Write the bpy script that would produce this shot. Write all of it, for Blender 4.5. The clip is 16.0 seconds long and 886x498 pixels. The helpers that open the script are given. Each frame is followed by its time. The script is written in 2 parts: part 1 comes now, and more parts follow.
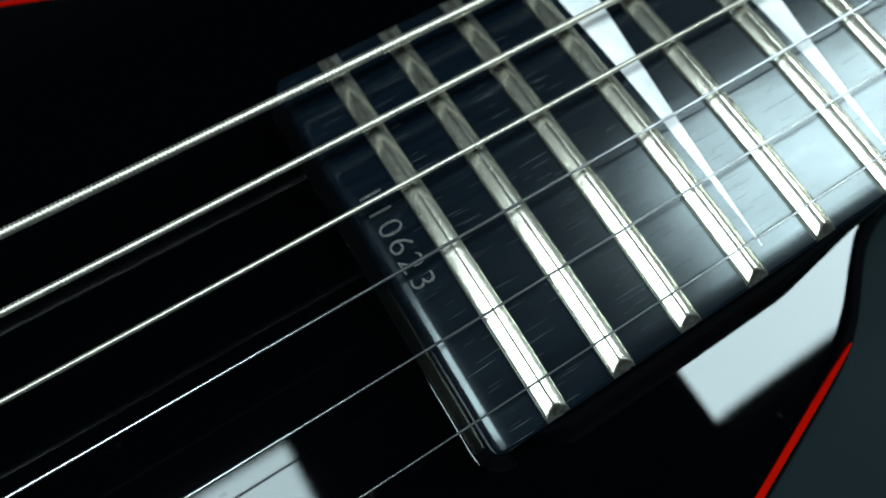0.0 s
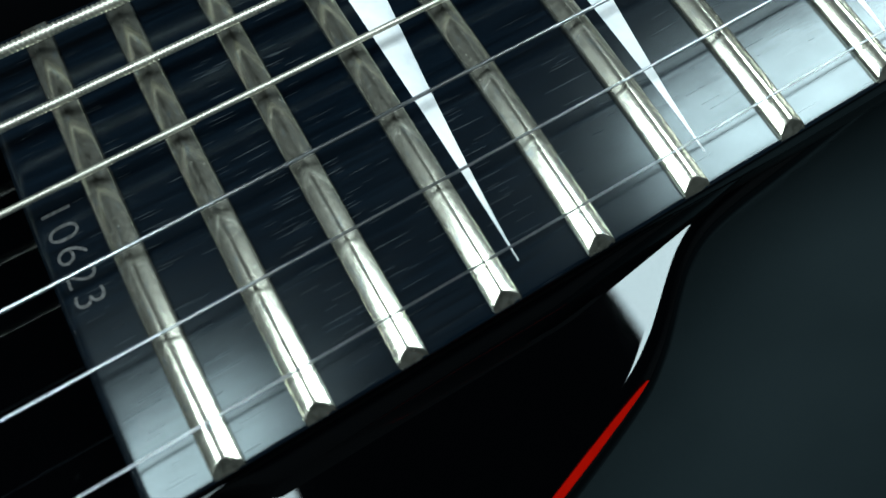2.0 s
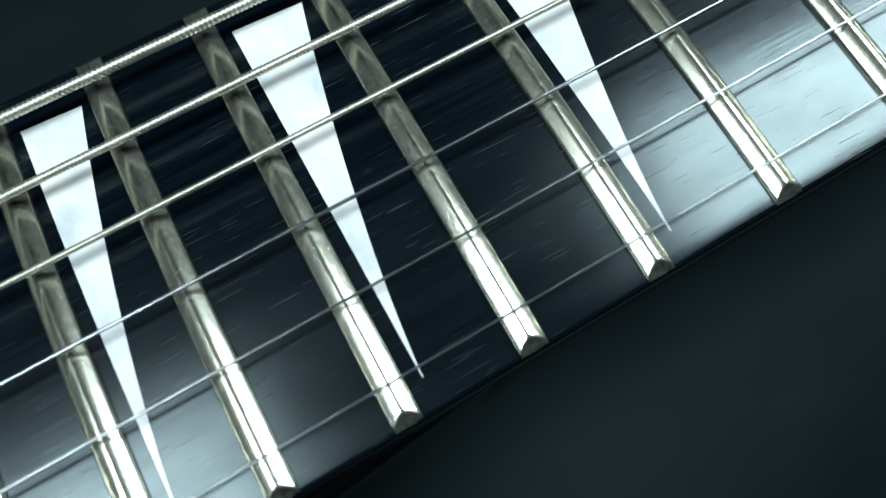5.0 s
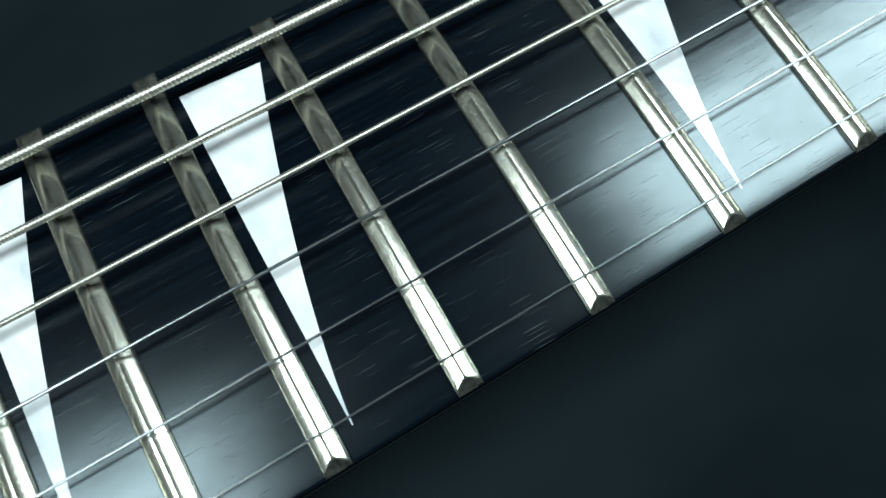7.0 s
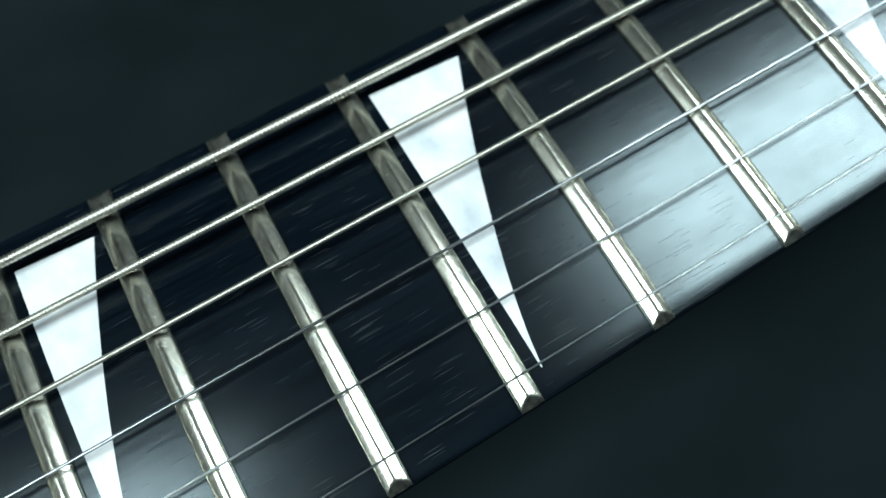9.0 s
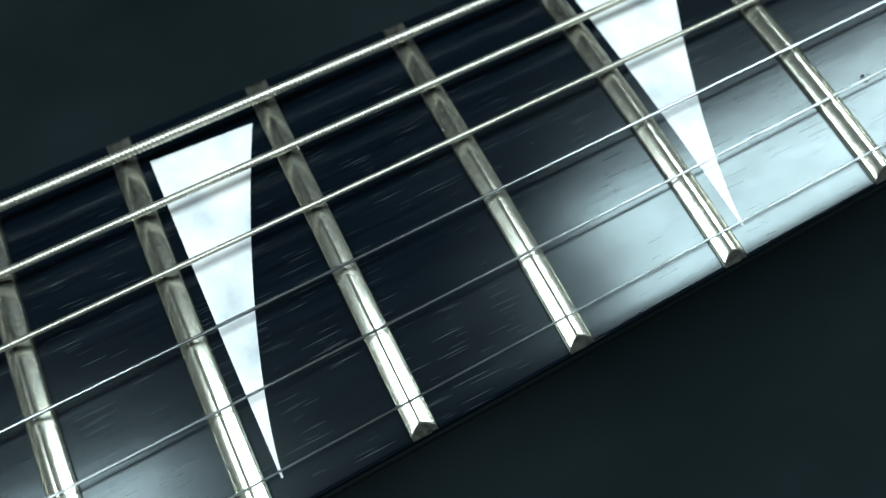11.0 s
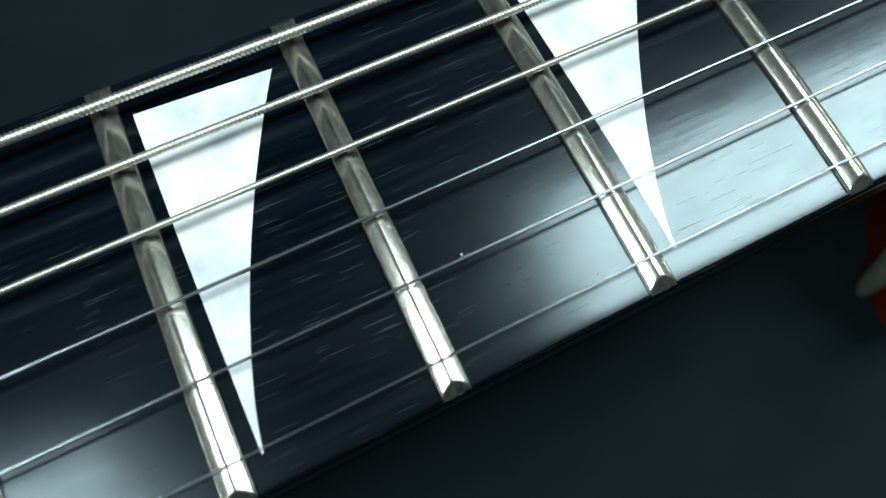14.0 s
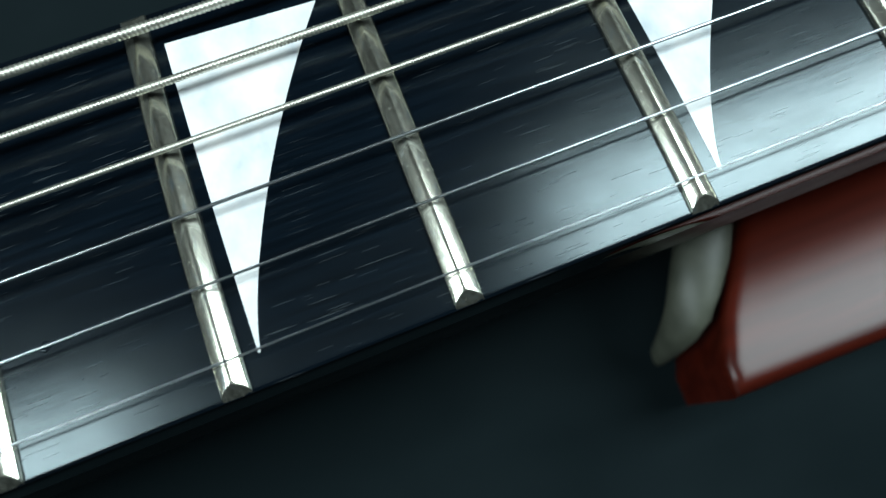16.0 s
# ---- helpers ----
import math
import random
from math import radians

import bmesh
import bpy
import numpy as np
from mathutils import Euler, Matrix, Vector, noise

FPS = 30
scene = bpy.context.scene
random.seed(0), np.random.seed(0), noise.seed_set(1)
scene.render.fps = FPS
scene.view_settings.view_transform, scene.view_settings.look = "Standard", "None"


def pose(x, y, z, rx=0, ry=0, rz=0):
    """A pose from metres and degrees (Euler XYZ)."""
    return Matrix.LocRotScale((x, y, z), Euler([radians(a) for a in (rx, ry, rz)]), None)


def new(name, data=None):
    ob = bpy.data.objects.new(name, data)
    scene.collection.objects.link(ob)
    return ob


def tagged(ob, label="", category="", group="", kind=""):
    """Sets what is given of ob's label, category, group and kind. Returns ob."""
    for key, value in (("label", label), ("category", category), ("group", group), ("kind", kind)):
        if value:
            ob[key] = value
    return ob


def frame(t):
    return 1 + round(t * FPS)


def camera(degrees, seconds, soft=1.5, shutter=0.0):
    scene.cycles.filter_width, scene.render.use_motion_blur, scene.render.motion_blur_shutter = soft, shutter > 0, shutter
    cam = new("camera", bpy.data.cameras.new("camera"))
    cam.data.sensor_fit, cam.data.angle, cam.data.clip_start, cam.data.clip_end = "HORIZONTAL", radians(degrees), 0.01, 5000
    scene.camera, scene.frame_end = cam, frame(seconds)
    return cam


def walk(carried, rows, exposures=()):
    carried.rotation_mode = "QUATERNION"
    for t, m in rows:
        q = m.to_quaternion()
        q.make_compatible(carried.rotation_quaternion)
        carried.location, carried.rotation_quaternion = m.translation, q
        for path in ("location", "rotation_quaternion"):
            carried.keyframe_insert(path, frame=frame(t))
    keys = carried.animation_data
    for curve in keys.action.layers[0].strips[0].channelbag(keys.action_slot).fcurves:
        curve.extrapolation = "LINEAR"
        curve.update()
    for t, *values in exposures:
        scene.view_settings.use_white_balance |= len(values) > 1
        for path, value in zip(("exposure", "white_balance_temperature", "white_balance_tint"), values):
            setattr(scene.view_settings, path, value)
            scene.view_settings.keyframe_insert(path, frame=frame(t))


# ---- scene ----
cam = camera(69.0, 16.0)
cam.data.dof.use_dof = True
cam.data.dof.focus_distance = 0.0735
cam.data.dof.aperture_fstop = 15.0

PATH = [
    (0, pose(-0.5012, -0.0275, 0.0759, 19.56, -0.16, -31.34)),
    (0.5, pose(-0.4978, -0.0290, 0.0682, 19.27, -0.21, -31.55)),
    (1, pose(-0.4927, -0.0312, 0.0651, 19.25, -0.42, -30.95)),
    (1.5, pose(-0.4782, -0.0365, 0.0628, 18.83, 0.20, -30.39)),
    (2, pose(-0.4671, -0.0389, 0.0619, 18.46, 1.45, -29.93)),
    (2.5, pose(-0.4532, -0.0405, 0.0607, 18.44, 1.94, -29.90)),
    (3, pose(-0.4450, -0.0367, 0.0607, 18.47, 1.93, -29.61)),
    (3.5, pose(-0.4349, -0.0308, 0.0624, 17.90, 1.31, -29.53)),
    (4, pose(-0.4271, -0.0298, 0.0620, 17.62, 1.03, -29.78)),
    (4.5, pose(-0.4137, -0.0306, 0.0613, 16.72, 1.58, -29.28)),
    (5, pose(-0.4006, -0.0316, 0.0640, 16.48, 2.50, -29.15)),
    (5.2, pose(-0.3951, -0.0329, 0.0644, 16.93, 3.06, -29.26)),
    (7.3, pose(-0.3584, -0.0292, 0.0734, 15.82, 1.18, -29.92)),
    (7.5, pose(-0.3558, -0.0288, 0.0766, 16.11, 1.05, -29.71)),
    (8, pose(-0.3527, -0.0280, 0.0782, 16.92, 0.89, -30.01)),
    (8.5, pose(-0.3428, -0.0275, 0.0816, 16.99, 1.12, -30.39)),
    (9, pose(-0.3340, -0.0262, 0.0781, 17.50, 1.57, -30.11)),
    (9.5, pose(-0.3307, -0.0275, 0.0735, 20.08, 1.93, -29.15)),
    (9.7, pose(-0.3248, -0.0300, 0.0734, 21.71, 3.05, -29.07)),
    (11.8, pose(-0.2913, -0.0319, 0.0725, 18.70, 0.39, -26.37)),
    (12, pose(-0.2858, -0.0325, 0.0713, 18.73, 0.61, -26.86)),
    (12.5, pose(-0.2704, -0.0373, 0.0685, 19.24, 0.76, -26.70)),
    (13, pose(-0.2531, -0.0340, 0.0686, 18.74, 0.79, -26.15)),
    (13.5, pose(-0.2402, -0.0309, 0.0675, 18.20, 0.49, -25.95)),
    (14, pose(-0.2438, -0.0301, 0.0648, 18.54, 0.18, -25.45)),
    (14.5, pose(-0.2268, -0.0324, 0.0614, 18.56, 0.99, -24.42)),
    (15, pose(-0.2088, -0.0317, 0.0635, 18.41, 0.82, -23.83)),
    (15.5, pose(-0.1953, -0.0347, 0.0656, 17.94, 1.75, -22.37)),
    (16, pose(-0.1941, -0.0360, 0.0658, 15.85, 2.71, -20.67)),
]
walk(cam, PATH)

# ---- light: two large cool-white softboxes over the bench, a dim room round it ----
world = bpy.data.worlds.new("room_air")
scene.world = world
world.use_nodes = True
world.node_tree.nodes["Background"].inputs["Color"].default_value = (0.30, 0.36, 0.38, 1)
world.node_tree.nodes["Background"].inputs["Strength"].default_value = 0.03


def softbox(name, x0, x1, y0, y1, z, watts, colour):
    lamp = bpy.data.lights.new(name, "AREA")
    lamp.shape, lamp.size, lamp.size_y = "RECTANGLE", x1 - x0, y1 - y0
    lamp.energy, lamp.color = watts, colour
    ob = new(name, lamp)
    ob.matrix_world = pose((x0 + x1) / 2, (y0 + y1) / 2, z)
    return ob


softbox("softbox_nut_side", 0.053, 1.16, -0.180, 0.20, 0.89, 23.2, (0.79, 0.97, 1.01))
softbox("softbox_bridge_side", -1.65, -0.672, -0.27, 0.13, 0.89, 16.6, (0.79, 0.97, 1.01))


# ---- materials ----
def material(name, colour, rough=0.5, metal=0.0, coat=0.0, spec=0.5):
    m = bpy.data.materials.new(name)
    m.use_nodes = True
    b = m.node_tree.nodes["Principled BSDF"]
    b.inputs["Base Color"].default_value = (*colour, 1)
    b.inputs["Roughness"].default_value = rough
    b.inputs["Metallic"].default_value = metal
    b.inputs["Coat Weight"].default_value = coat
    b.inputs["Coat Roughness"].default_value = 0.02
    b.inputs["Specular IOR Level"].default_value = spec
    return m, m.node_tree, b


def coords(nt, scale, turn=(0, 0, 0)):
    tc, mp = nt.nodes.new("ShaderNodeTexCoord"), nt.nodes.new("ShaderNodeMapping")
    mp.inputs["Scale"].default_value = scale
    mp.inputs["Rotation"].default_value = [radians(a) for a in turn]
    nt.links.new(tc.outputs["Object"], mp.inputs["Vector"])
    return mp.outputs["Vector"]


def noise_tex(nt, vec, scale, detail=4.0, rough=0.55):
    n = nt.nodes.new("ShaderNodeTexNoise")
    n.inputs["Scale"].default_value, n.inputs["Detail"].default_value = scale, detail
    n.inputs["Roughness"].default_value = rough
    nt.links.new(vec, n.inputs["Vector"])
    return n.outputs["Fac"]


def ramp(nt, fac, stops):
    r = nt.nodes.new("ShaderNodeValToRGB")
    while len(r.color_ramp.elements) < len(stops):
        r.color_ramp.elements.new(0.5)
    for el, (at, c) in zip(r.color_ramp.elements, stops):
        el.position = at
        el.color = (*c, 1) if len(c) == 3 else c
    nt.links.new(fac, r.inputs["Fac"])
    return r.outputs["Color"]


def grey(nt, fac, a, b, va, vb):
    return ramp(nt, fac, [(a, (va,) * 3), (b, (vb,) * 3)])


def mixed(nt, fac, a, b, kind="MIX"):
    m = nt.nodes.new("ShaderNodeMix")
    m.data_type, m.blend_type = "RGBA", kind
    for value, key in ((fac, "Factor"), (a, "A"), (b, "B")):
        socket = next(s for s in m.inputs if s.name == key and (s.type == "VALUE" if key == "Factor" else s.type == "RGBA"))
        if isinstance(value, (int, float)):
            socket.default_value = value
        elif isinstance(value, tuple):
            socket.default_value = (*value, 1)
        else:
            nt.links.new(value, socket)
    return next(s for s in m.outputs if s.type == "RGBA")


def bump(nt, bsdf, height, strength, distance):
    b = nt.nodes.new("ShaderNodeBump")
    b.inputs["Strength"].default_value, b.inputs["Distance"].default_value = strength, distance
    nt.links.new(height, b.inputs["Height"])
    nt.links.new(b.outputs["Normal"], bsdf.inputs["Normal"])
    return b


# satin ebony with fine pores running along the neck
EBONY, nt, b = material("ebony", (0.008, 0.008, 0.009), 0.3, spec=0.5)
grain = noise_tex(nt, coords(nt, (50, 1400, 900)), 1.0, 5)
bend = nt.nodes.new("ShaderNodeVectorMath")
bend.operation = "ADD"
nt.links.new(coords(nt, (150, 16000, 1)), bend.inputs[0])
nt.links.new(ramp(nt, noise_tex(nt, coords(nt, (20, 60, 30)), 1.0, 1), [(0.2, (0, 0, 0)), (0.8, (0, 22, 0))]), bend.inputs[1])
split = nt.nodes.new("ShaderNodeSeparateXYZ")
nt.links.new(bend.outputs[0], split.inputs[0])
row = nt.nodes.new("ShaderNodeMath")
row.operation = "FLOOR"
nt.links.new(split.outputs["Y"], row.inputs[0])
chance = nt.nodes.new("ShaderNodeTexWhiteNoise")
chance.noise_dimensions = "1D"
nt.links.new(row.outputs[0], chance.inputs["W"])
strand = nt.nodes.new("ShaderNodeMath")
strand.operation, strand.inputs[1].default_value = "MULTIPLY", 977.0
nt.links.new(chance.outputs["Value"], strand.inputs[0])
place = nt.nodes.new("ShaderNodeCombineXYZ")
nt.links.new(split.outputs["X"], place.inputs[0])
nt.links.new(strand.outputs[0], place.inputs[1])
pores = grey(nt, noise_tex(nt, place.outputs[0], 1.0, 0.0), 0.73, 0.84, 0, 1)
patch = noise_tex(nt, coords(nt, (28, 60, 60)), 1.0, 3)
poremask = mixed(nt, 1.0, pores, grey(nt, patch, 0.38, 0.60, 0.22, 1), "MULTIPLY")
wood = ramp(nt, grain, [(0.3, (0.0004, 0.0014, 0.0030)), (0.7, (0.0021, 0.0053, 0.0095))])
nt.links.new(mixed(nt, poremask, wood, (0.065, 0.075, 0.08)), b.inputs["Base Color"])
nt.links.new(grey(nt, patch, 0.3, 0.7, 0.18, 0.24), b.inputs["Roughness"])
smudge = noise_tex(nt, coords(nt, (70, 160, 60), (0, 0, 12)), 1.0, 6, 0.65)
sheen = mixed(nt, poremask, grey(nt, smudge, 0.32, 0.66, 0.54, 0.76), (0.08, 0.08, 0.08))
nt.links.new(sheen, b.inputs["Specular IOR Level"])
b.inputs["Specular Tint"].default_value = (0.83, 0.965, 1.0, 1)
fine = bump(nt, b, grain, 0.16, 0.00006)
wave = bump(nt, b, noise_tex(nt, coords(nt, (60, 90, 60)), 1.0, 2), 0.12, 0.0004)
nt.links.new(wave.outputs["Normal"], fine.inputs["Normal"])
nt.links.new(fine.outputs["Normal"], b.inputs["Normal"])

# nickel-silver fret wire, tarnished and scratched
FRET, nt, b = material("nickel_silver", (0.66, 0.64, 0.55), 0.16, 1.0)
vec = coords(nt, (900, 900, 900))
rub = noise_tex(nt, vec, 2.5, 6, 0.75)
tarn = noise_tex(nt, coords(nt, (1500, 420, 1500)), 1.0, 4, 0.65)
nt.links.new(ramp(nt, tarn, [(0.30, (0.40, 0.46, 0.47)), (0.42, (0.60, 0.59, 0.50)), (0.62, (0.70, 0.68, 0.57))]), b.inputs["Base Color"])
nt.links.new(grey(nt, rub, 0.35, 0.68, 0.19, 0.28), b.inputs["Roughness"])
nt.links.new(grey(nt, tarn, 0.32, 0.62, 0.92, 1.0), b.inputs["Metallic"])
bump(nt, b, noise_tex(nt, coords(nt, (3200, 2200, 3200)), 1.0, 5, 0.7), 0.16, 0.000006)

STEEL, nt, b = material("plain_string_steel", (0.50, 0.53, 0.56), 0.28, 1.0)
WOUND, nt, b = material("wound_string_nickel", (0.62, 0.60, 0.52), 0.3, 1.0)
nt.links.new(grey(nt, noise_tex(nt, coords(nt, (300, 300, 300)), 1.0), 0.3, 0.7, 0.38, 0.52), b.inputs["Roughness"])

# mother of pearl: white with faint cloudy bands
PEARL, nt, b = material("mother_of_pearl", (0.80, 0.82, 0.82), 0.18, coat=0.3)
cloud = noise_tex(nt, coords(nt, (150, 110, 90), (0, 0, 20)), 1.0, 4)
nt.links.new(ramp(nt, cloud, [(0.30, (0.52, 0.56, 0.59)), (0.44, (0.70, 0.72, 0.73)), (0.60, (0.84, 0.83, 0.82))]), b.inputs["Base Color"])

LACQUER, nt, b = material("black_gloss_lacquer", (0.0004, 0.0005, 0.0007), 0.04, spec=0.5)
dust = noise_tex(nt, coords(nt, (420, 420, 420)), 1.0, 2)
nt.links.new(grey(nt, dust, 0.70, 0.80, 0.03, 0.16), b.inputs["Roughness"])
b.inputs["Specular Tint"].default_value = (0.90, 0.98, 1.0, 1)
SATIN, nt, b = material("black_satin_lacquer", (0.0008, 0.0009, 0.0011), 0.34, spec=0.16)
nt.links.new(grey(nt, noise_tex(nt, coords(nt, (90, 260, 260)), 1.0, 4), 0.3, 0.7, 0.30, 0.40), b.inputs["Roughness"])
RED, nt, b = material("red_pinstripe_paint", (0.62, 0.018, 0.006), 0.5, spec=0.0)
nt.links.new(ramp(nt, noise_tex(nt, coords(nt, (200, 200, 200)), 1.0), [(0.3, (0.22, 0.0020, 0.0006)), (0.7, (0.29, 0.0030, 0.0008))]), b.inputs["Base Color"])
STAMP, nt, b = material("stamped_grey", (0.20, 0.22, 0.23), 0.45)
nt.links.new(grey(nt, noise_tex(nt, coords(nt, (2500, 2500, 2500)), 1.0), 0.35, 0.65, 0.012, 0.10), b.inputs["Base Color"])
MAHOGANY, nt, b = material("red_brown_wood", (0.05, 0.006, 0.003), 0.30, spec=0.24)
ring = noise_tex(nt, coords(nt, (25, 300, 300)), 1.0, 5)
nt.links.new(ramp(nt, ring, [(0.3, (0.030, 0.0034, 0.0015)), (0.7, (0.062, 0.0074, 0.0032))]), b.inputs["Base Color"])
CREAM, nt, b = material("cream_leather", (0.30, 0.30, 0.23), 0.5)
nt.links.new(ramp(nt, noise_tex(nt, coords(nt, (300, 300, 300)), 1.0), [(0.3, (0.045, 0.048, 0.035)), (0.7, (0.070, 0.073, 0.054))]), b.inputs["Base Color"])
MAT, nt, b = material("dark_bench_mat", (0.006, 0.009, 0.010), 0.8, spec=0.0)
fold = noise_tex(nt, coords(nt, (9, 14, 9), (0, 0, 30)), 1.0, 4)
nt.links.new(ramp(nt, fold, [(0.35, (0.0052, 0.0084, 0.0096)), (0.68, (0.0100, 0.0150, 0.0168))]), b.inputs["Base Color"])
bump(nt, b, noise_tex(nt, coords(nt, (900, 900, 900)), 1.0, 3), 0.3, 0.0004)
WALL, nt, b = material("dim_wall_paint", (0.05, 0.055, 0.058), 0.8)
nt.links.new(ramp(nt, noise_tex(nt, coords(nt, (3, 3, 3)), 1.0), [(0.3, (0.022, 0.025, 0.026)), (0.7, (0.030, 0.033, 0.034))]), b.inputs["Base Color"])


# ---- helpers for meshes ----
def mesh_ob(name, verts, faces, mat, parent=None, label="", smooth=True):
    me = bpy.data.meshes.new(name)
    me.from_pydata([tuple(map(float, v)) for v in verts], [], faces)
    me.materials.append(mat)
    bm = bmesh.new()
    bm.from_mesh(me)
    bmesh.ops.recalc_face_normals(bm, faces=bm.faces)
    bm.to_mesh(me)
    bm.free()
    if smooth:
        me.polygons.foreach_set("use_smooth", [True] * len(me.polygons))
        me.set_sharp_from_angle(angle=radians(38))
    ob = new(name, me)
    if parent:
        ob.parent = parent
    if label:
        tagged(ob, label)
    return ob


def loft(rings, closed=True, caps=True):
    """Skins rings of equally many points."""
    n, verts, faces = len(rings[0]), [p for r in rings for p in r], []
    for i in range(len(rings) - 1):
        for j in range(n if closed else n - 1):
            k = (j + 1) % n
            faces.append((i * n + j, i * n + k, (i + 1) * n + k, (i + 1) * n + j))
    if caps:
        faces.append(tuple(range(n)))
        faces.append(tuple(range((len(rings) - 1) * n, len(rings) * n)))
    return verts, faces


def rounded_box(name, lo, hi, r, mat, parent=None, label=""):
    bm = bmesh.new()
    bmesh.ops.create_cube(bm, size=1)
    for v in bm.verts:
        v.co = Vector([(lo[i] + hi[i]) / 2 + v.co[i] * (hi[i] - lo[i]) for i in range(3)])
    if r:
        bmesh.ops.bevel(bm, geom=bm.edges[:], offset=r, segments=3, affect="EDGES", profile=0.5)
    me = bpy.data.meshes.new(name)
    bm.to_mesh(me)
    bm.free()
    me.materials.append(mat)
    ob = new(name, me)
    if parent:
        ob.parent = parent
    if label:
        tagged(ob, label)
    return ob


# ---- the room and the bench ----
BENCH = -0.060
tagged(rounded_box("bench_top", (-1.75, -0.9, BENCH - 0.04), (1.25, 0.9, BENCH), 0, MAT), "dark blue-grey matte bench mat under the guitar", "work surface", kind="structure")
for name, lo, hi in (("wall_north", (-1.80, 0.9, -0.1), (1.30, 0.95, 1.05)), ("wall_south", (-1.80, -0.95, -0.1), (1.30, -0.9, 1.05)),
                     ("wall_east", (1.25, -0.9, -0.1), (1.30, 0.9, 1.05)), ("wall_west", (-1.80, -0.9, -0.1), (-1.75, 0.9, 1.05))):
    tagged(rounded_box(name, lo, hi, 0, WALL), "dim grey painted wall", "wall", kind="structure")
tagged(rounded_box("ceiling", (-1.80, -0.95, 1.05), (1.30, 0.95, 1.10), 0, WALL), "dim grey painted ceiling", "ceiling", kind="structure")

# ---- the guitar: nut at x = 0, bridge towards -x, bass side +y, board's crown at z = 0 ----
SCALE, RADIUS = 0.648, 0.36
NECK_END = -0.4947


def fret_x(n):
    return -SCALE * (1 - 2 ** (-n / 12))


def half_width(x):
    return 0.0203 - 0.0170 * x


def crown(y):
    return -y * y / (2 * RADIUS)


guitar = tagged(new("electric_guitar"), "black gloss V-shaped electric guitar with red pinstripes lying on its back", "guitar")

# body: outline of one side from the neck joint to the wing's tip
JOINT = [(-0.395, 0.0270), (-0.410, 0.0289), (-0.420, 0.0301), (-0.426, 0.0313), (-0.4305, 0.0333), (-0.434, 0.0358), (-0.4375, 0.0387), (-0.4407, 0.0411), (-0.4455, 0.0438)]


def smooth_line(pts, steps=4):
    """A flowing curve through the points."""
    pts, out = [Vector(p) for p in pts], []
    for i in range(len(pts) - 1):
        p0, p1, p2, p3 = pts[max(i - 1, 0)], pts[i], pts[i + 1], pts[min(i + 2, len(pts) - 1)]
        for k in range(steps):
            u = k / steps
            out.append(tuple(0.5 * (2 * p1 + (p2 - p0) * u + (2 * p0 - 5 * p1 + 4 * p2 - p3) * u * u + (3 * p1 - p0 - 3 * p2 + p3) * u ** 3)))
    return out



def wing(y0, slope):
    run = [(x, y0 + slope * (-0.445 - x)) for x in (-0.445, -0.455, -0.475, -0.520, -0.600, -0.700, -0.790)]
    x, y = run[-1]
    return smooth_line(JOINT + run[1:4]) + run[3:] + [(x - 0.012, y - 0.002), (x - 0.016, y - 0.012), (x - 0.010, y - 0.025), (-0.740, 0.080), (-0.700, 0.040), (-0.690, 0.018)]


outline = [(x, -y) for x, y in wing(0.0440, 0.33)] + [(x, y) for x, y in reversed(wing(0.0432, 0.37))]
TOP, BASE, ROUND = -0.0080, BENCH, 0.0034


def inset(poly, d):
    out, n = [], len(poly)
    for i in range(n):
        p, q, s = (Vector(poly[(i + k) % n]) for k in (-1, 0, 1))
        e, f = (q - p).normalized(), (s - q).normalized()
        nrm = Vector((e.y + f.y, -e.x - f.x)).normalized()
        out.append(q - nrm * d / max(0.35, nrm.dot(Vector((e.y, -e.x)))))
    return out


def area2(poly):
    return sum(poly[i][0] * poly[(i + 1) % len(poly)][1] - poly[(i + 1) % len(poly)][0] * poly[i][1] for i in range(len(poly)))


if area2(outline) < 0:
    outline.reverse()
rings = [[(p.x, p.y, TOP) for p in inset(outline, ROUND + 0.0006)]]
for a in (90, 67, 45, 22, 0):
    d, z = ROUND * (1 - math.cos(radians(a))), TOP - ROUND * (1 - math.sin(radians(a)))
    rings.append([(p.x, p.y, z) for p in inset(outline, d)])
for a in (0, 45, 90):
    d, z = 0.004 * (1 - math.cos(radians(a))), BASE + 0.004 * (1 - math.sin(radians(a)))
    rings.append([(p.x, p.y, z) for p in inset(outline, d)])
body = mesh_ob("body", *loft(rings), LACQUER, guitar, "black high-gloss lacquered V body")


def dip(x):
    """The top falls away gently towards the neck."""
    u = min(max((x + 0.485) / 0.02, 0), 1)
    return 0.086 * (0.01 * u * u + max(0, x + 0.465))


bm = bmesh.new()
bm.from_mesh(body.data)
for k in range(12):
    bmesh.ops.bisect_plane(bm, geom=bm.verts[:] + bm.edges[:] + bm.faces[:], plane_co=(-0.4905 + 0.0025 * k, 0, 0), plane_no=(1, 0, 0))
for v in bm.verts:
    if v.co.z > TOP - ROUND - 0.0005:
        v.co.z -= dip(v.co.x)
bm.to_mesh(body.data)
bm.free()


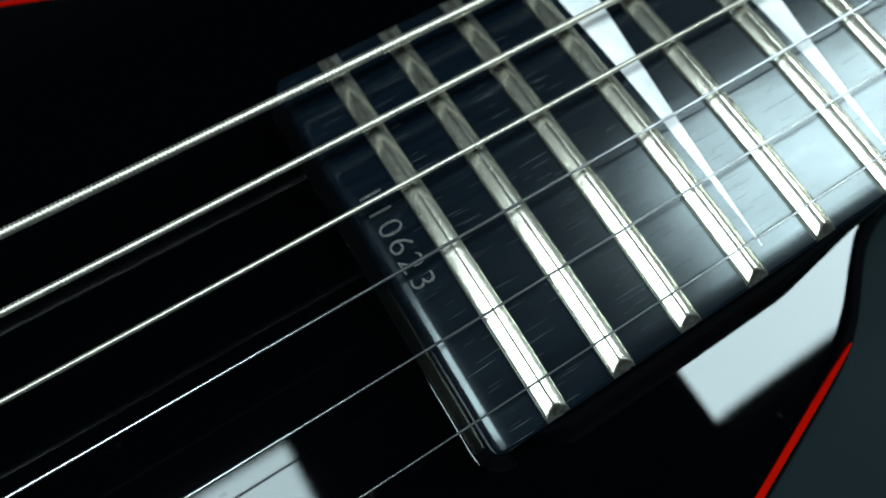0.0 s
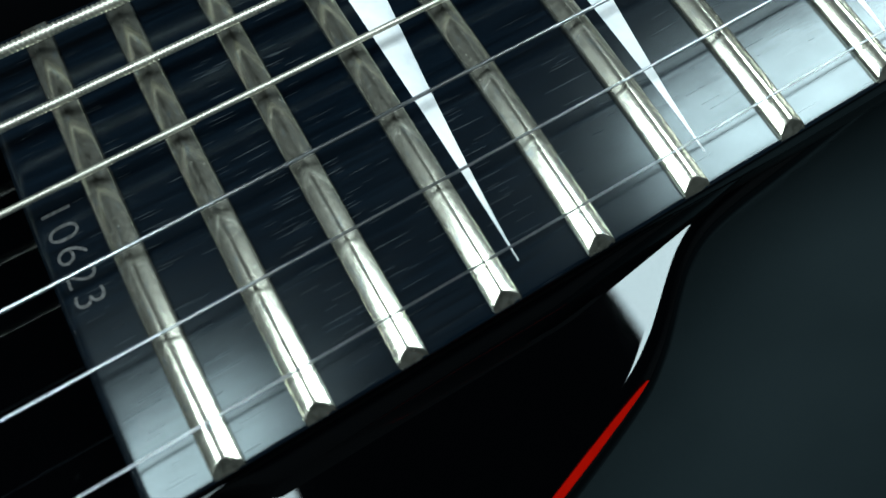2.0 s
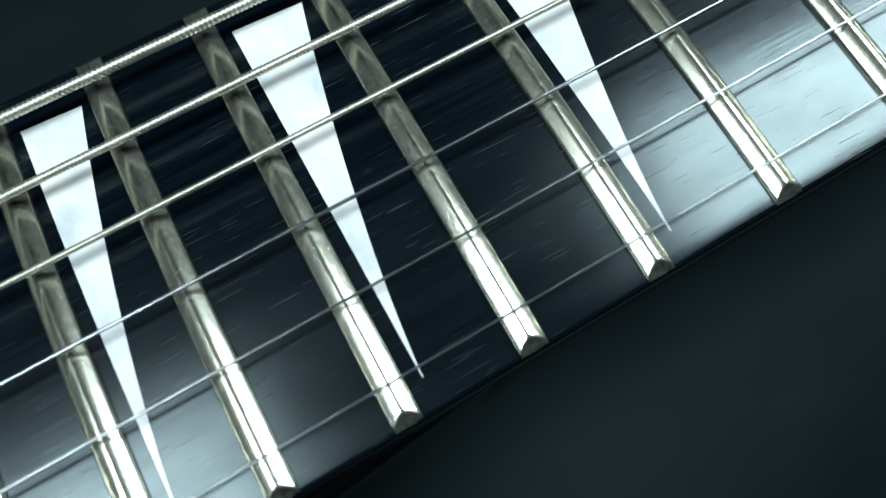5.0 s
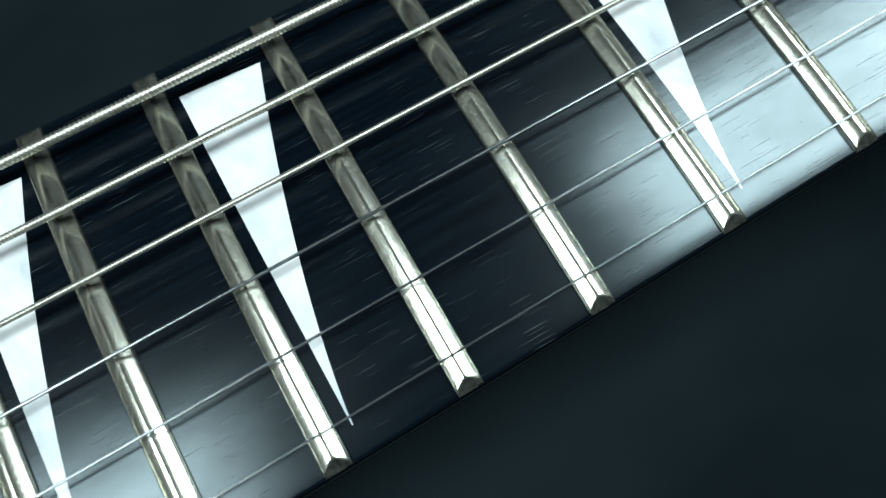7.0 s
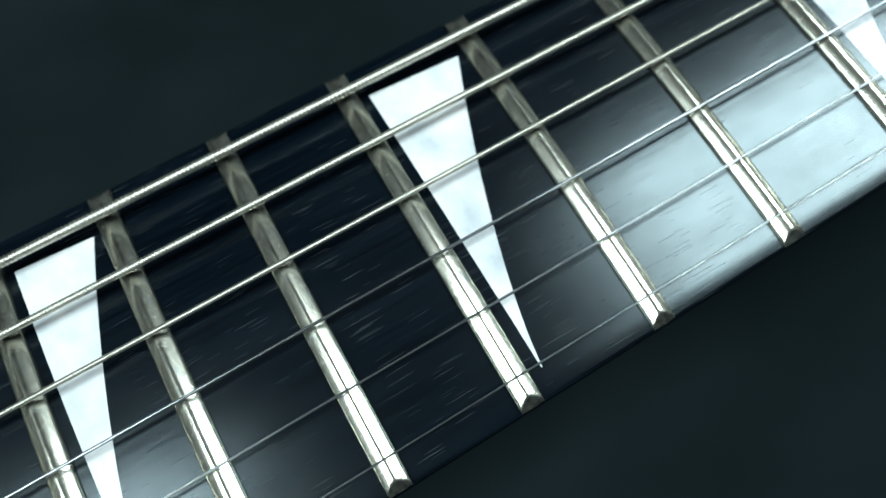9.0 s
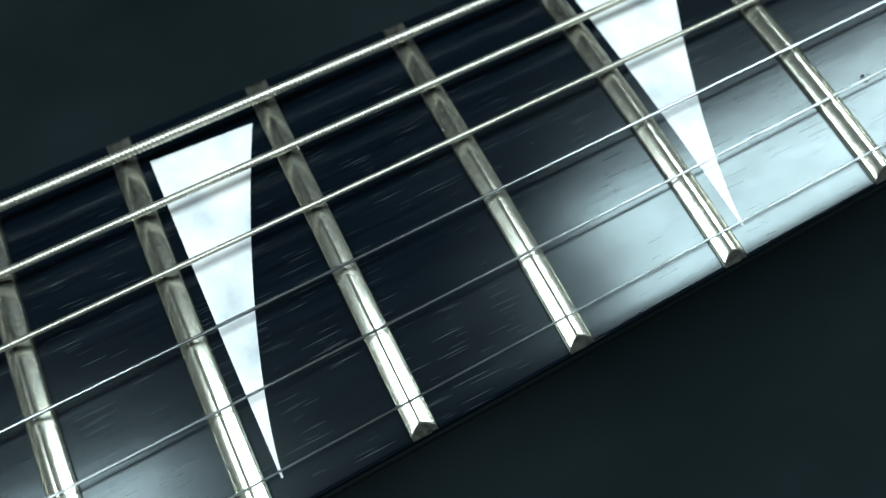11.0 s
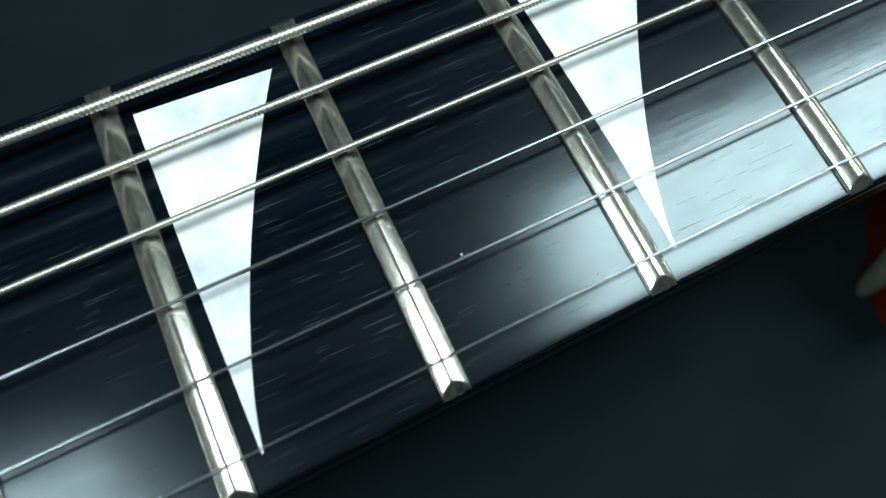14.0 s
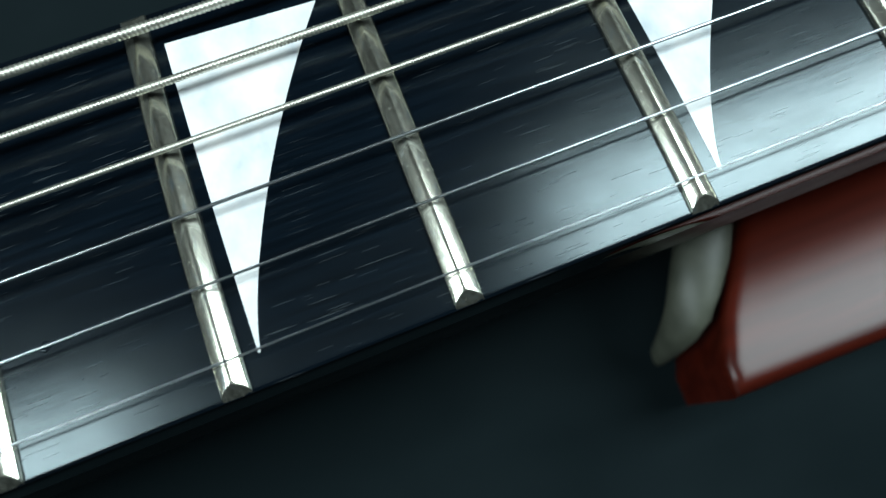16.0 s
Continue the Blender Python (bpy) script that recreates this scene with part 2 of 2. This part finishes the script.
def pinstripe(side, y0, slope):
    """A thin red inlaid line that runs along the wing's edge and comes to a point at the neck."""
    pts = [(x, y0 + slope * (-0.4447 - x), w) for x, w in ((-0.4447, 0.0002), (-0.4465, 0.0006), (-0.450, 0.0009), (-0.455, 0.00105), (-0.47, 0.00105), (-0.52, 0.00105), (-0.60, 0.00105), (-0.70, 0.00105), (-0.78, 0.00105))]
    size = math.hypot(1, slope)
    rows = []
    for x, y, w in pts:
        nx, ny = slope / size, 1 / size
        rows.append([(x + nx * k * w / 2, side * (y + ny * k * w / 2), TOP + dz - dip(x)) for k, dz in ((-1, -0.0004), (-0.8, 0.00005), (0, 0.00009), (0.8, 0.00005), (1, -0.0004))])
    return mesh_ob("pinstripe", *loft(rows), RED, body, "thin bright red pinstripe")


pinstripe(1, 0.0404, 0.37)
pinstripe(-1, 0.0417, 0.33)

# neck: a rounded back under the board
rows = []
for i in range(25):
    x = -0.455 + 0.455 * i / 24
    w, deep = half_width(x) + 0.0003, 0.0170
    rows.append([(x, math.copysign((w + 0.0014 * math.sin(t)) * abs(math.cos(t)) ** 0.16, math.cos(t)), -0.0062 - deep * max(0, math.sin(t)) ** 0.9) for t in [math.pi * k / 24 for k in range(25)]])
mesh_ob("neck", *loft(rows), SATIN, guitar, "black satin neck with a rounded back")

# fretboard: radiused top with rolled edges and a rounded end
near = [(0, 0.0017), (0.00012, 0.0011), (0.0004, 0.0006), (0.0008, 0.00027), (0.0013, 0.00008), (0.0018, 0.0)]
xs = [NECK_END + d for d, _ in near] + list(np.linspace(NECK_END + 0.003, 0, 70))
drop = [dz for _, dz in near] + [0.0] * 70
rows = []
for x, dz in zip(xs, drop):
    w = half_width(x) + 0.0006 - 0.0018 * (1 - math.sqrt(max(0, 1 - max(0, 1 - (x - NECK_END) / 0.0018) ** 2)))
    roll = 0.0006
    ring = [(x, -w, -0.0066), (x, -w - 0.0001, -0.0035)]
    side = [(w - roll + roll * math.sin(radians(a)), -roll * (1 - math.cos(radians(a)))) for a in (88, 66, 44, 22)]
    ring += [(x, -y, crown(y) + z - dz) for y, z in side]
    ring += [(x, y, crown(y) - dz) for y in np.linspace(-(w - roll), w - roll, 25)]
    ring += [(x, y, crown(y) + z - dz) for y, z in reversed(side)]
    ring += [(x, w + 0.0001, -0.0035), (x, w, -0.0066)]
    rows.append(ring)
fretboard = mesh_ob("fretboard", *loft(rows), EBONY, guitar, "satin black ebony fretboard with fine open pores")
# its lacquered sides
fretboard.data.materials.append(LACQUER)
for face in fretboard.data.polygons:
    if abs(face.normal.y) > 0.8:
        face.material_index = 1


# a lacquer fillet where the board's end meets the body, turning round both corners
corner = half_width(NECK_END) + 0.0006
trail = [(NECK_END + 0.0030, -corner), (NECK_END + 0.0012, -corner + 0.0001), (NECK_END + 0.0003, -corner + 0.0008), (NECK_END, -corner + 0.0020)]
trail = smooth_line(trail + [trail[-1]], 3)[:-2]
trail = trail + [(NECK_END, y) for y in np.linspace(-corner + 0.004, corner - 0.004, 20)] + [(x, -y) for x, y in reversed(trail)]
rows = []
for i, (x, y) in enumerate(trail):
    run = (Vector(trail[min(i + 1, len(trail) - 1)]) - Vector(trail[max(i - 1, 0)])).normalized()
    out = Vector((-run.y, run.x))
    size = 0.0019 if 0 < i < len(trail) - 1 else 0.0004
    shape = ((1, 0), (0.95, 0.018), (0.88, 0.065), (0.80, 0.14), (0.5, 0.50), (0, 1))
    rows.append([(x + out.x * size * k, y + out.y * size * k, TOP + 0.00002 + 0.0019 * h) for k, h in shape] + [(x - out.x * 0.0002, y - out.y * 0.0002, TOP - 0.0006)])
mesh_ob("end_fillet", *loft(rows), LACQUER, body)


def shoulder(side):
    """The sloping black shoulder between the board's edge and the body's top."""
    rows = []
    for i in range(31):
        x = NECK_END + 0.0035 + (0.0720 - 0.0035) * i / 30
        edge, wide = half_width(x) + 0.0004, 0.0038 * min(1, (30 - i) / 12 + 0.05) * min(1, i / 3 + 0.1)
        base = TOP - dip(x) - 0.0001
        prof = [(-0.0008, base - 0.002), (-0.0008, -0.0048), (0, -0.0048), (0.12 * wide, -0.0049), (0.35 * wide, -0.0055), (0.62 * wide, -0.0066), (0.85 * wide, base + 0.0004), (wide, base), (wide, base - 0.002)]
        rows.append([(x, side * (edge + off), z) for off, z in prof])
    return mesh_ob("shoulder", *loft(rows), LACQUER, body)


shoulder(1)
shoulder(-1)

def fret(n):
    """One fret wire: low arched crown over the radius, both ends bevelled."""
    x0, w, wide, high = fret_x(n), half_width(fret_x(n)) + 0.0003, 0.00156, 0.00118
    arc = []
    for k in range(17):
        px = wide * 0.95 * (k / 8 - 1)
        arc.append((px, high - 0.35 * (math.hypot(px, 0.00026) - 0.00026) - px * px / 0.0090))
    prof = [(-wide, -0.0004), (-wide, arc[0][1] - 0.00012)] + arc + [(wide, arc[0][1] - 0.00012), (wide, -0.0004)]
    rows = []
    ends = [(0.0, 0.86), (0.00006, 0.93), (0.00016, 0.97), (0.00034, 0.995), (0.0006, 1.0)]
    spots = [(-1, d, k) for d, k in ends] + [(y, None, 1.0) for y in np.linspace(-w + 0.0025, w - 0.0025, 25)] + [(1, d, k) for d, k in reversed(ends)]
    for at, d, k in spots:
        ring = []
        for px, pz in prof:
            y = at if d is None else at * (w + 0.0002 - d - max(0, pz) * 1.15)
            ring.append((x0 + px, y, crown(y) + pz * k))
        rows.append(ring)
    return mesh_ob("fret", *loft(rows), FRET, fretboard)


for n in range(1, 25):
    fret(n)


def inlay(n):
    """A shark-tooth inlay beside fret n: straight along the fret, its other edge hollow, tapering to a point."""
    xl, xr = fret_x(n) + 0.0029, fret_x(n - 1) - 0.0027 - 0.0003 * max(0, 12 - n)
    xm = (xl + xr) / 2
    y0, y1 = half_width(xm) - 0.0047, -(half_width(xm) - 0.0030)
    wide, rows = xr - xl, []
    for i in range(29):
        u = i / 28
        s = (1 - u) ** 1.32 + 0.014
        ring = []
        for k in range(7):
            f = k / 6
            x = xl + wide * s * f + 0.0004 * u
            y = y0 + (y1 - y0) * u - 0.07 * wide * f * (1 - u) ** 3
            ring.append((x, y, crown(y) + 0.00003))
        ring += [(x, y, z - 0.0015) for x, y, z in reversed(ring)]
        rows.append(ring)
    return mesh_ob("inlay", *loft(rows), PEARL, fretboard, "white mother-of-pearl shark-tooth inlay")


for n in (21, 19, 17, 15, 12, 9, 7, 5):
    inlay(n)

# stamped number at the board's end
curve = bpy.data.curves.new("number", "FONT")
curve.body, curve.size, curve.extrude, curve.space_character = "110623", 0.0047, 0.00002, 1.14
curve.align_x, curve.offset = "CENTER", -0.00006
holder = new("number_curve", curve)
bpy.context.view_layer.update()
flat = bpy.data.meshes.new_from_object(holder.evaluated_get(bpy.context.evaluated_depsgraph_get()))
bpy.data.objects.remove(holder)
flat.materials.clear()
flat.materials.append(STAMP)
number = new("stamped_number", flat)
number.parent = fretboard
number.matrix_basis = Matrix(((0, 1, 0, -0.4928), (-1, 0, 0, -0.0001), (0, 0, 1, 0.00002), (0, 0, 0, 1)))
for v in flat.vertices:
    v.co.z += crown(v.co.x)
tagged(number, "grey stamped number 110623")

# strings
BRIDGE = -0.648


def string(k, gauge, pitch):
    """String k, 0 bass to 5 treble; a pitch gives it a wound wrap."""
    r = gauge / 2
    sides = 12 if pitch else 8
    if pitch:
        step = pitch / 6
        xs = np.arange(BRIDGE, 0.0, step)
        ang = np.arange(sides) * 2 * np.pi / sides
        ph = (xs[:, None] / pitch - ang[None, :] / (2 * np.pi)) * 2 * np.pi
        u = ((ph / (2 * np.pi)) % 1.0) * 2 - 1
        rad = r - 0.5 * pitch * (1 - np.sqrt(np.maximum(0.0, 1 - 0.86 * u * u)))
    else:
        xs = np.linspace(BRIDGE, 0, 60)
        ang = np.arange(sides) * 2 * np.pi / sides
        rad = np.full((len(xs), sides), r)
    f = 1 - 2 * k / 5
    y = f * (0.0176 - 0.0131 * xs) - 0.0004
    z = -y * y / (2 * RADIUS) + 0.00158 - 0.0022 * xs + r
    V = np.stack([np.repeat(xs[:, None], sides, 1), y[:, None] + rad * np.cos(ang), z[:, None] + rad * np.sin(ang)], 2).reshape(-1, 3)
    n = len(xs)
    i = np.arange(n - 1)[:, None] * sides
    j = np.arange(sides)[None, :]
    jn = (j + 1) % sides
    F = np.stack([i + j, i + sides + j, i + sides + jn, i + jn], 2).reshape(-1, 4)
    me = bpy.data.meshes.new("string")
    me.vertices.add(len(V))
    me.vertices.foreach_set("co", V.ravel())
    me.loops.add(F.size)
    me.loops.foreach_set("vertex_index", F.ravel())
    me.polygons.add(len(F))
    me.polygons.foreach_set("loop_start", np.arange(0, F.size, 4))
    me.polygons.foreach_set("use_smooth", np.ones(len(F), dtype=bool))
    me.update()
    me.validate()
    me.materials.append(WOUND if pitch else STEEL)
    ob = new("string", me)
    ob.parent = guitar
    return tagged(ob, "thick wound nickel string" if pitch else "thin plain steel string")


for k, gauge, pitch in ((0, 0.00134, 0.00058), (1, 0.00102, 0.00045), (2, 0.00074, 0.00034), (3, 0.00045, 0), (4, 0.00034, 0), (5, 0.00026, 0)):
    string(k, gauge, pitch)

rounded_box("nut", (0.0, -0.0205, -0.0062), (0.005, 0.0205, 0.0016), 0.0005, CREAM, guitar, "pale nut under the strings")
rounded_box("bridge", (-0.654, -0.040, TOP - 0.001), (-0.642, 0.040, 0.0024), 0.0015, FRET, guitar, "metal bridge bar under the strings")

# ---- the wooden rest under the neck ----
rest = tagged(new("neck_rest"), "glossy red-brown wooden neck rest with a cream padded arch", "neck rest")
plan = [(-0.0500, -0.0455), (-0.0500, 0.0455), (-0.1555, 0.0455), (-0.1552, 0.0402), (-0.1514, 0.0328), (-0.1464, 0.0260), (-0.1408, 0.0193), (-0.1372, 0.0100)]
plan += [(x, -y) for x, y in reversed(plan[2:])]
if area2(plan) < 0:
    plan.reverse()
rows = [[(p.x, p.y, BENCH) for p in inset(plan, 0.0008)], [(p.x, p.y, BENCH + 0.0008) for p in inset(plan, 0.0)]]
rows += [[(p.x, p.y, -0.0350 - 0.0020 * (1 - math.sin(radians(a)))) for p in inset(plan, 0.0020 * (1 - math.cos(radians(a))))] for a in (0, 30, 60, 90)]
rows += [[(p.x, p.y, -0.0350) for p in inset(plan, 0.0030)]]
block = mesh_ob("block", *loft(rows), MAHOGANY, rest, "red-brown polished wooden block with a hollowed end")
bm = bmesh.new()
bm.from_mesh(block.data)
for k in range(21):
    bmesh.ops.bisect_plane(bm, geom=bm.verts[:] + bm.edges[:] + bm.faces[:], plane_co=(0, -0.042 + 0.0042 * k, 0), plane_no=(0, 1, 0))
for v in bm.verts:
    if v.co.z > -0.0375:
        v.co.z -= 0.0110 * max(0, 1 - abs(v.co.y) / 0.042) ** 2
bm.to_mesh(block.data)
bm.free()
rounded_box("saddle", (-0.1350, -0.0150, -0.0480), (-0.0600, 0.0150, -0.0212), 0.0015, CREAM, rest, "cream felt saddle under the neck")
# the pad: a padded lip that wraps round the block's upper end, narrowing downwards
LIP = [((-0.1425, 0.0, -0.0330), (-0.1520, 0.0, -0.0330)), ((-0.1430, -0.0150, -0.0332), (-0.1521, -0.0130, -0.0333)), ((-0.1445, -0.0213, -0.0335), (-0.1532, -0.0190, -0.0340)),
       ((-0.1472, -0.0256, -0.0335), (-0.1562, -0.0233, -0.0342)), ((-0.1513, -0.0303, -0.0335), (-0.1580, -0.0270, -0.0358)), ((-0.1546, -0.0335, -0.0337), (-0.1585, -0.0302, -0.0410)),
       ((-0.1570, -0.0354, -0.0367), (-0.1583, -0.0320, -0.0470)), ((-0.1572, -0.0366, -0.0462), (-0.1581, -0.0334, -0.0529)), ((-0.1572, -0.0371, -0.0554), (-0.1580, -0.0350, -0.0562))]
LIP = [tuple((x, -y, z) for x, y, z in pair) for pair in reversed(LIP[1:])] + LIP
mids = [(Vector(p) + Vector(q)) / 2 for p, q in LIP]
rows = []
for i, (p, q) in enumerate(LIP):
    run = (mids[min(i + 1, len(mids) - 1)] - mids[max(i - 1, 0)]).normalized()
    wide = (Vector(p) - Vector(q)) / 2
    thick = run.cross(wide).normalized() * min(0.0024, wide.length)
    rows.append([mids[i] + wide * math.cos(a) + thick * math.sin(a) for a in [2 * math.pi * k / 20 for k in range(20)]])
mesh_ob("pad", *loft(rows), CREAM, rest, "cream padded lip curving down the block's end")

# a small knock in the board between two frets, with its raised rim
rim, y0 = [], -0.0120
for r, h in ((0.00075, -0.00002), (0.00062, 0.00007), (0.00046, 0.00009), (0.00030, 0.00003), (0.00008, 0.00001)):
    rim.append([(-0.2330 + r * math.cos(a) * (1 + 0.25 * math.sin(2 * a + 1)), y0 + 0.8 * r * math.sin(a) * (1 + 0.2 * math.cos(3 * a)),
                 crown(y0) + h * (1 + 0.5 * math.sin(3 * a + 0.6))) for a in [2 * math.pi * k / 18 for k in range(18)]])
mesh_ob("dent", *loft(rim), EBONY, fretboard, "small shallow dent in the ebony")
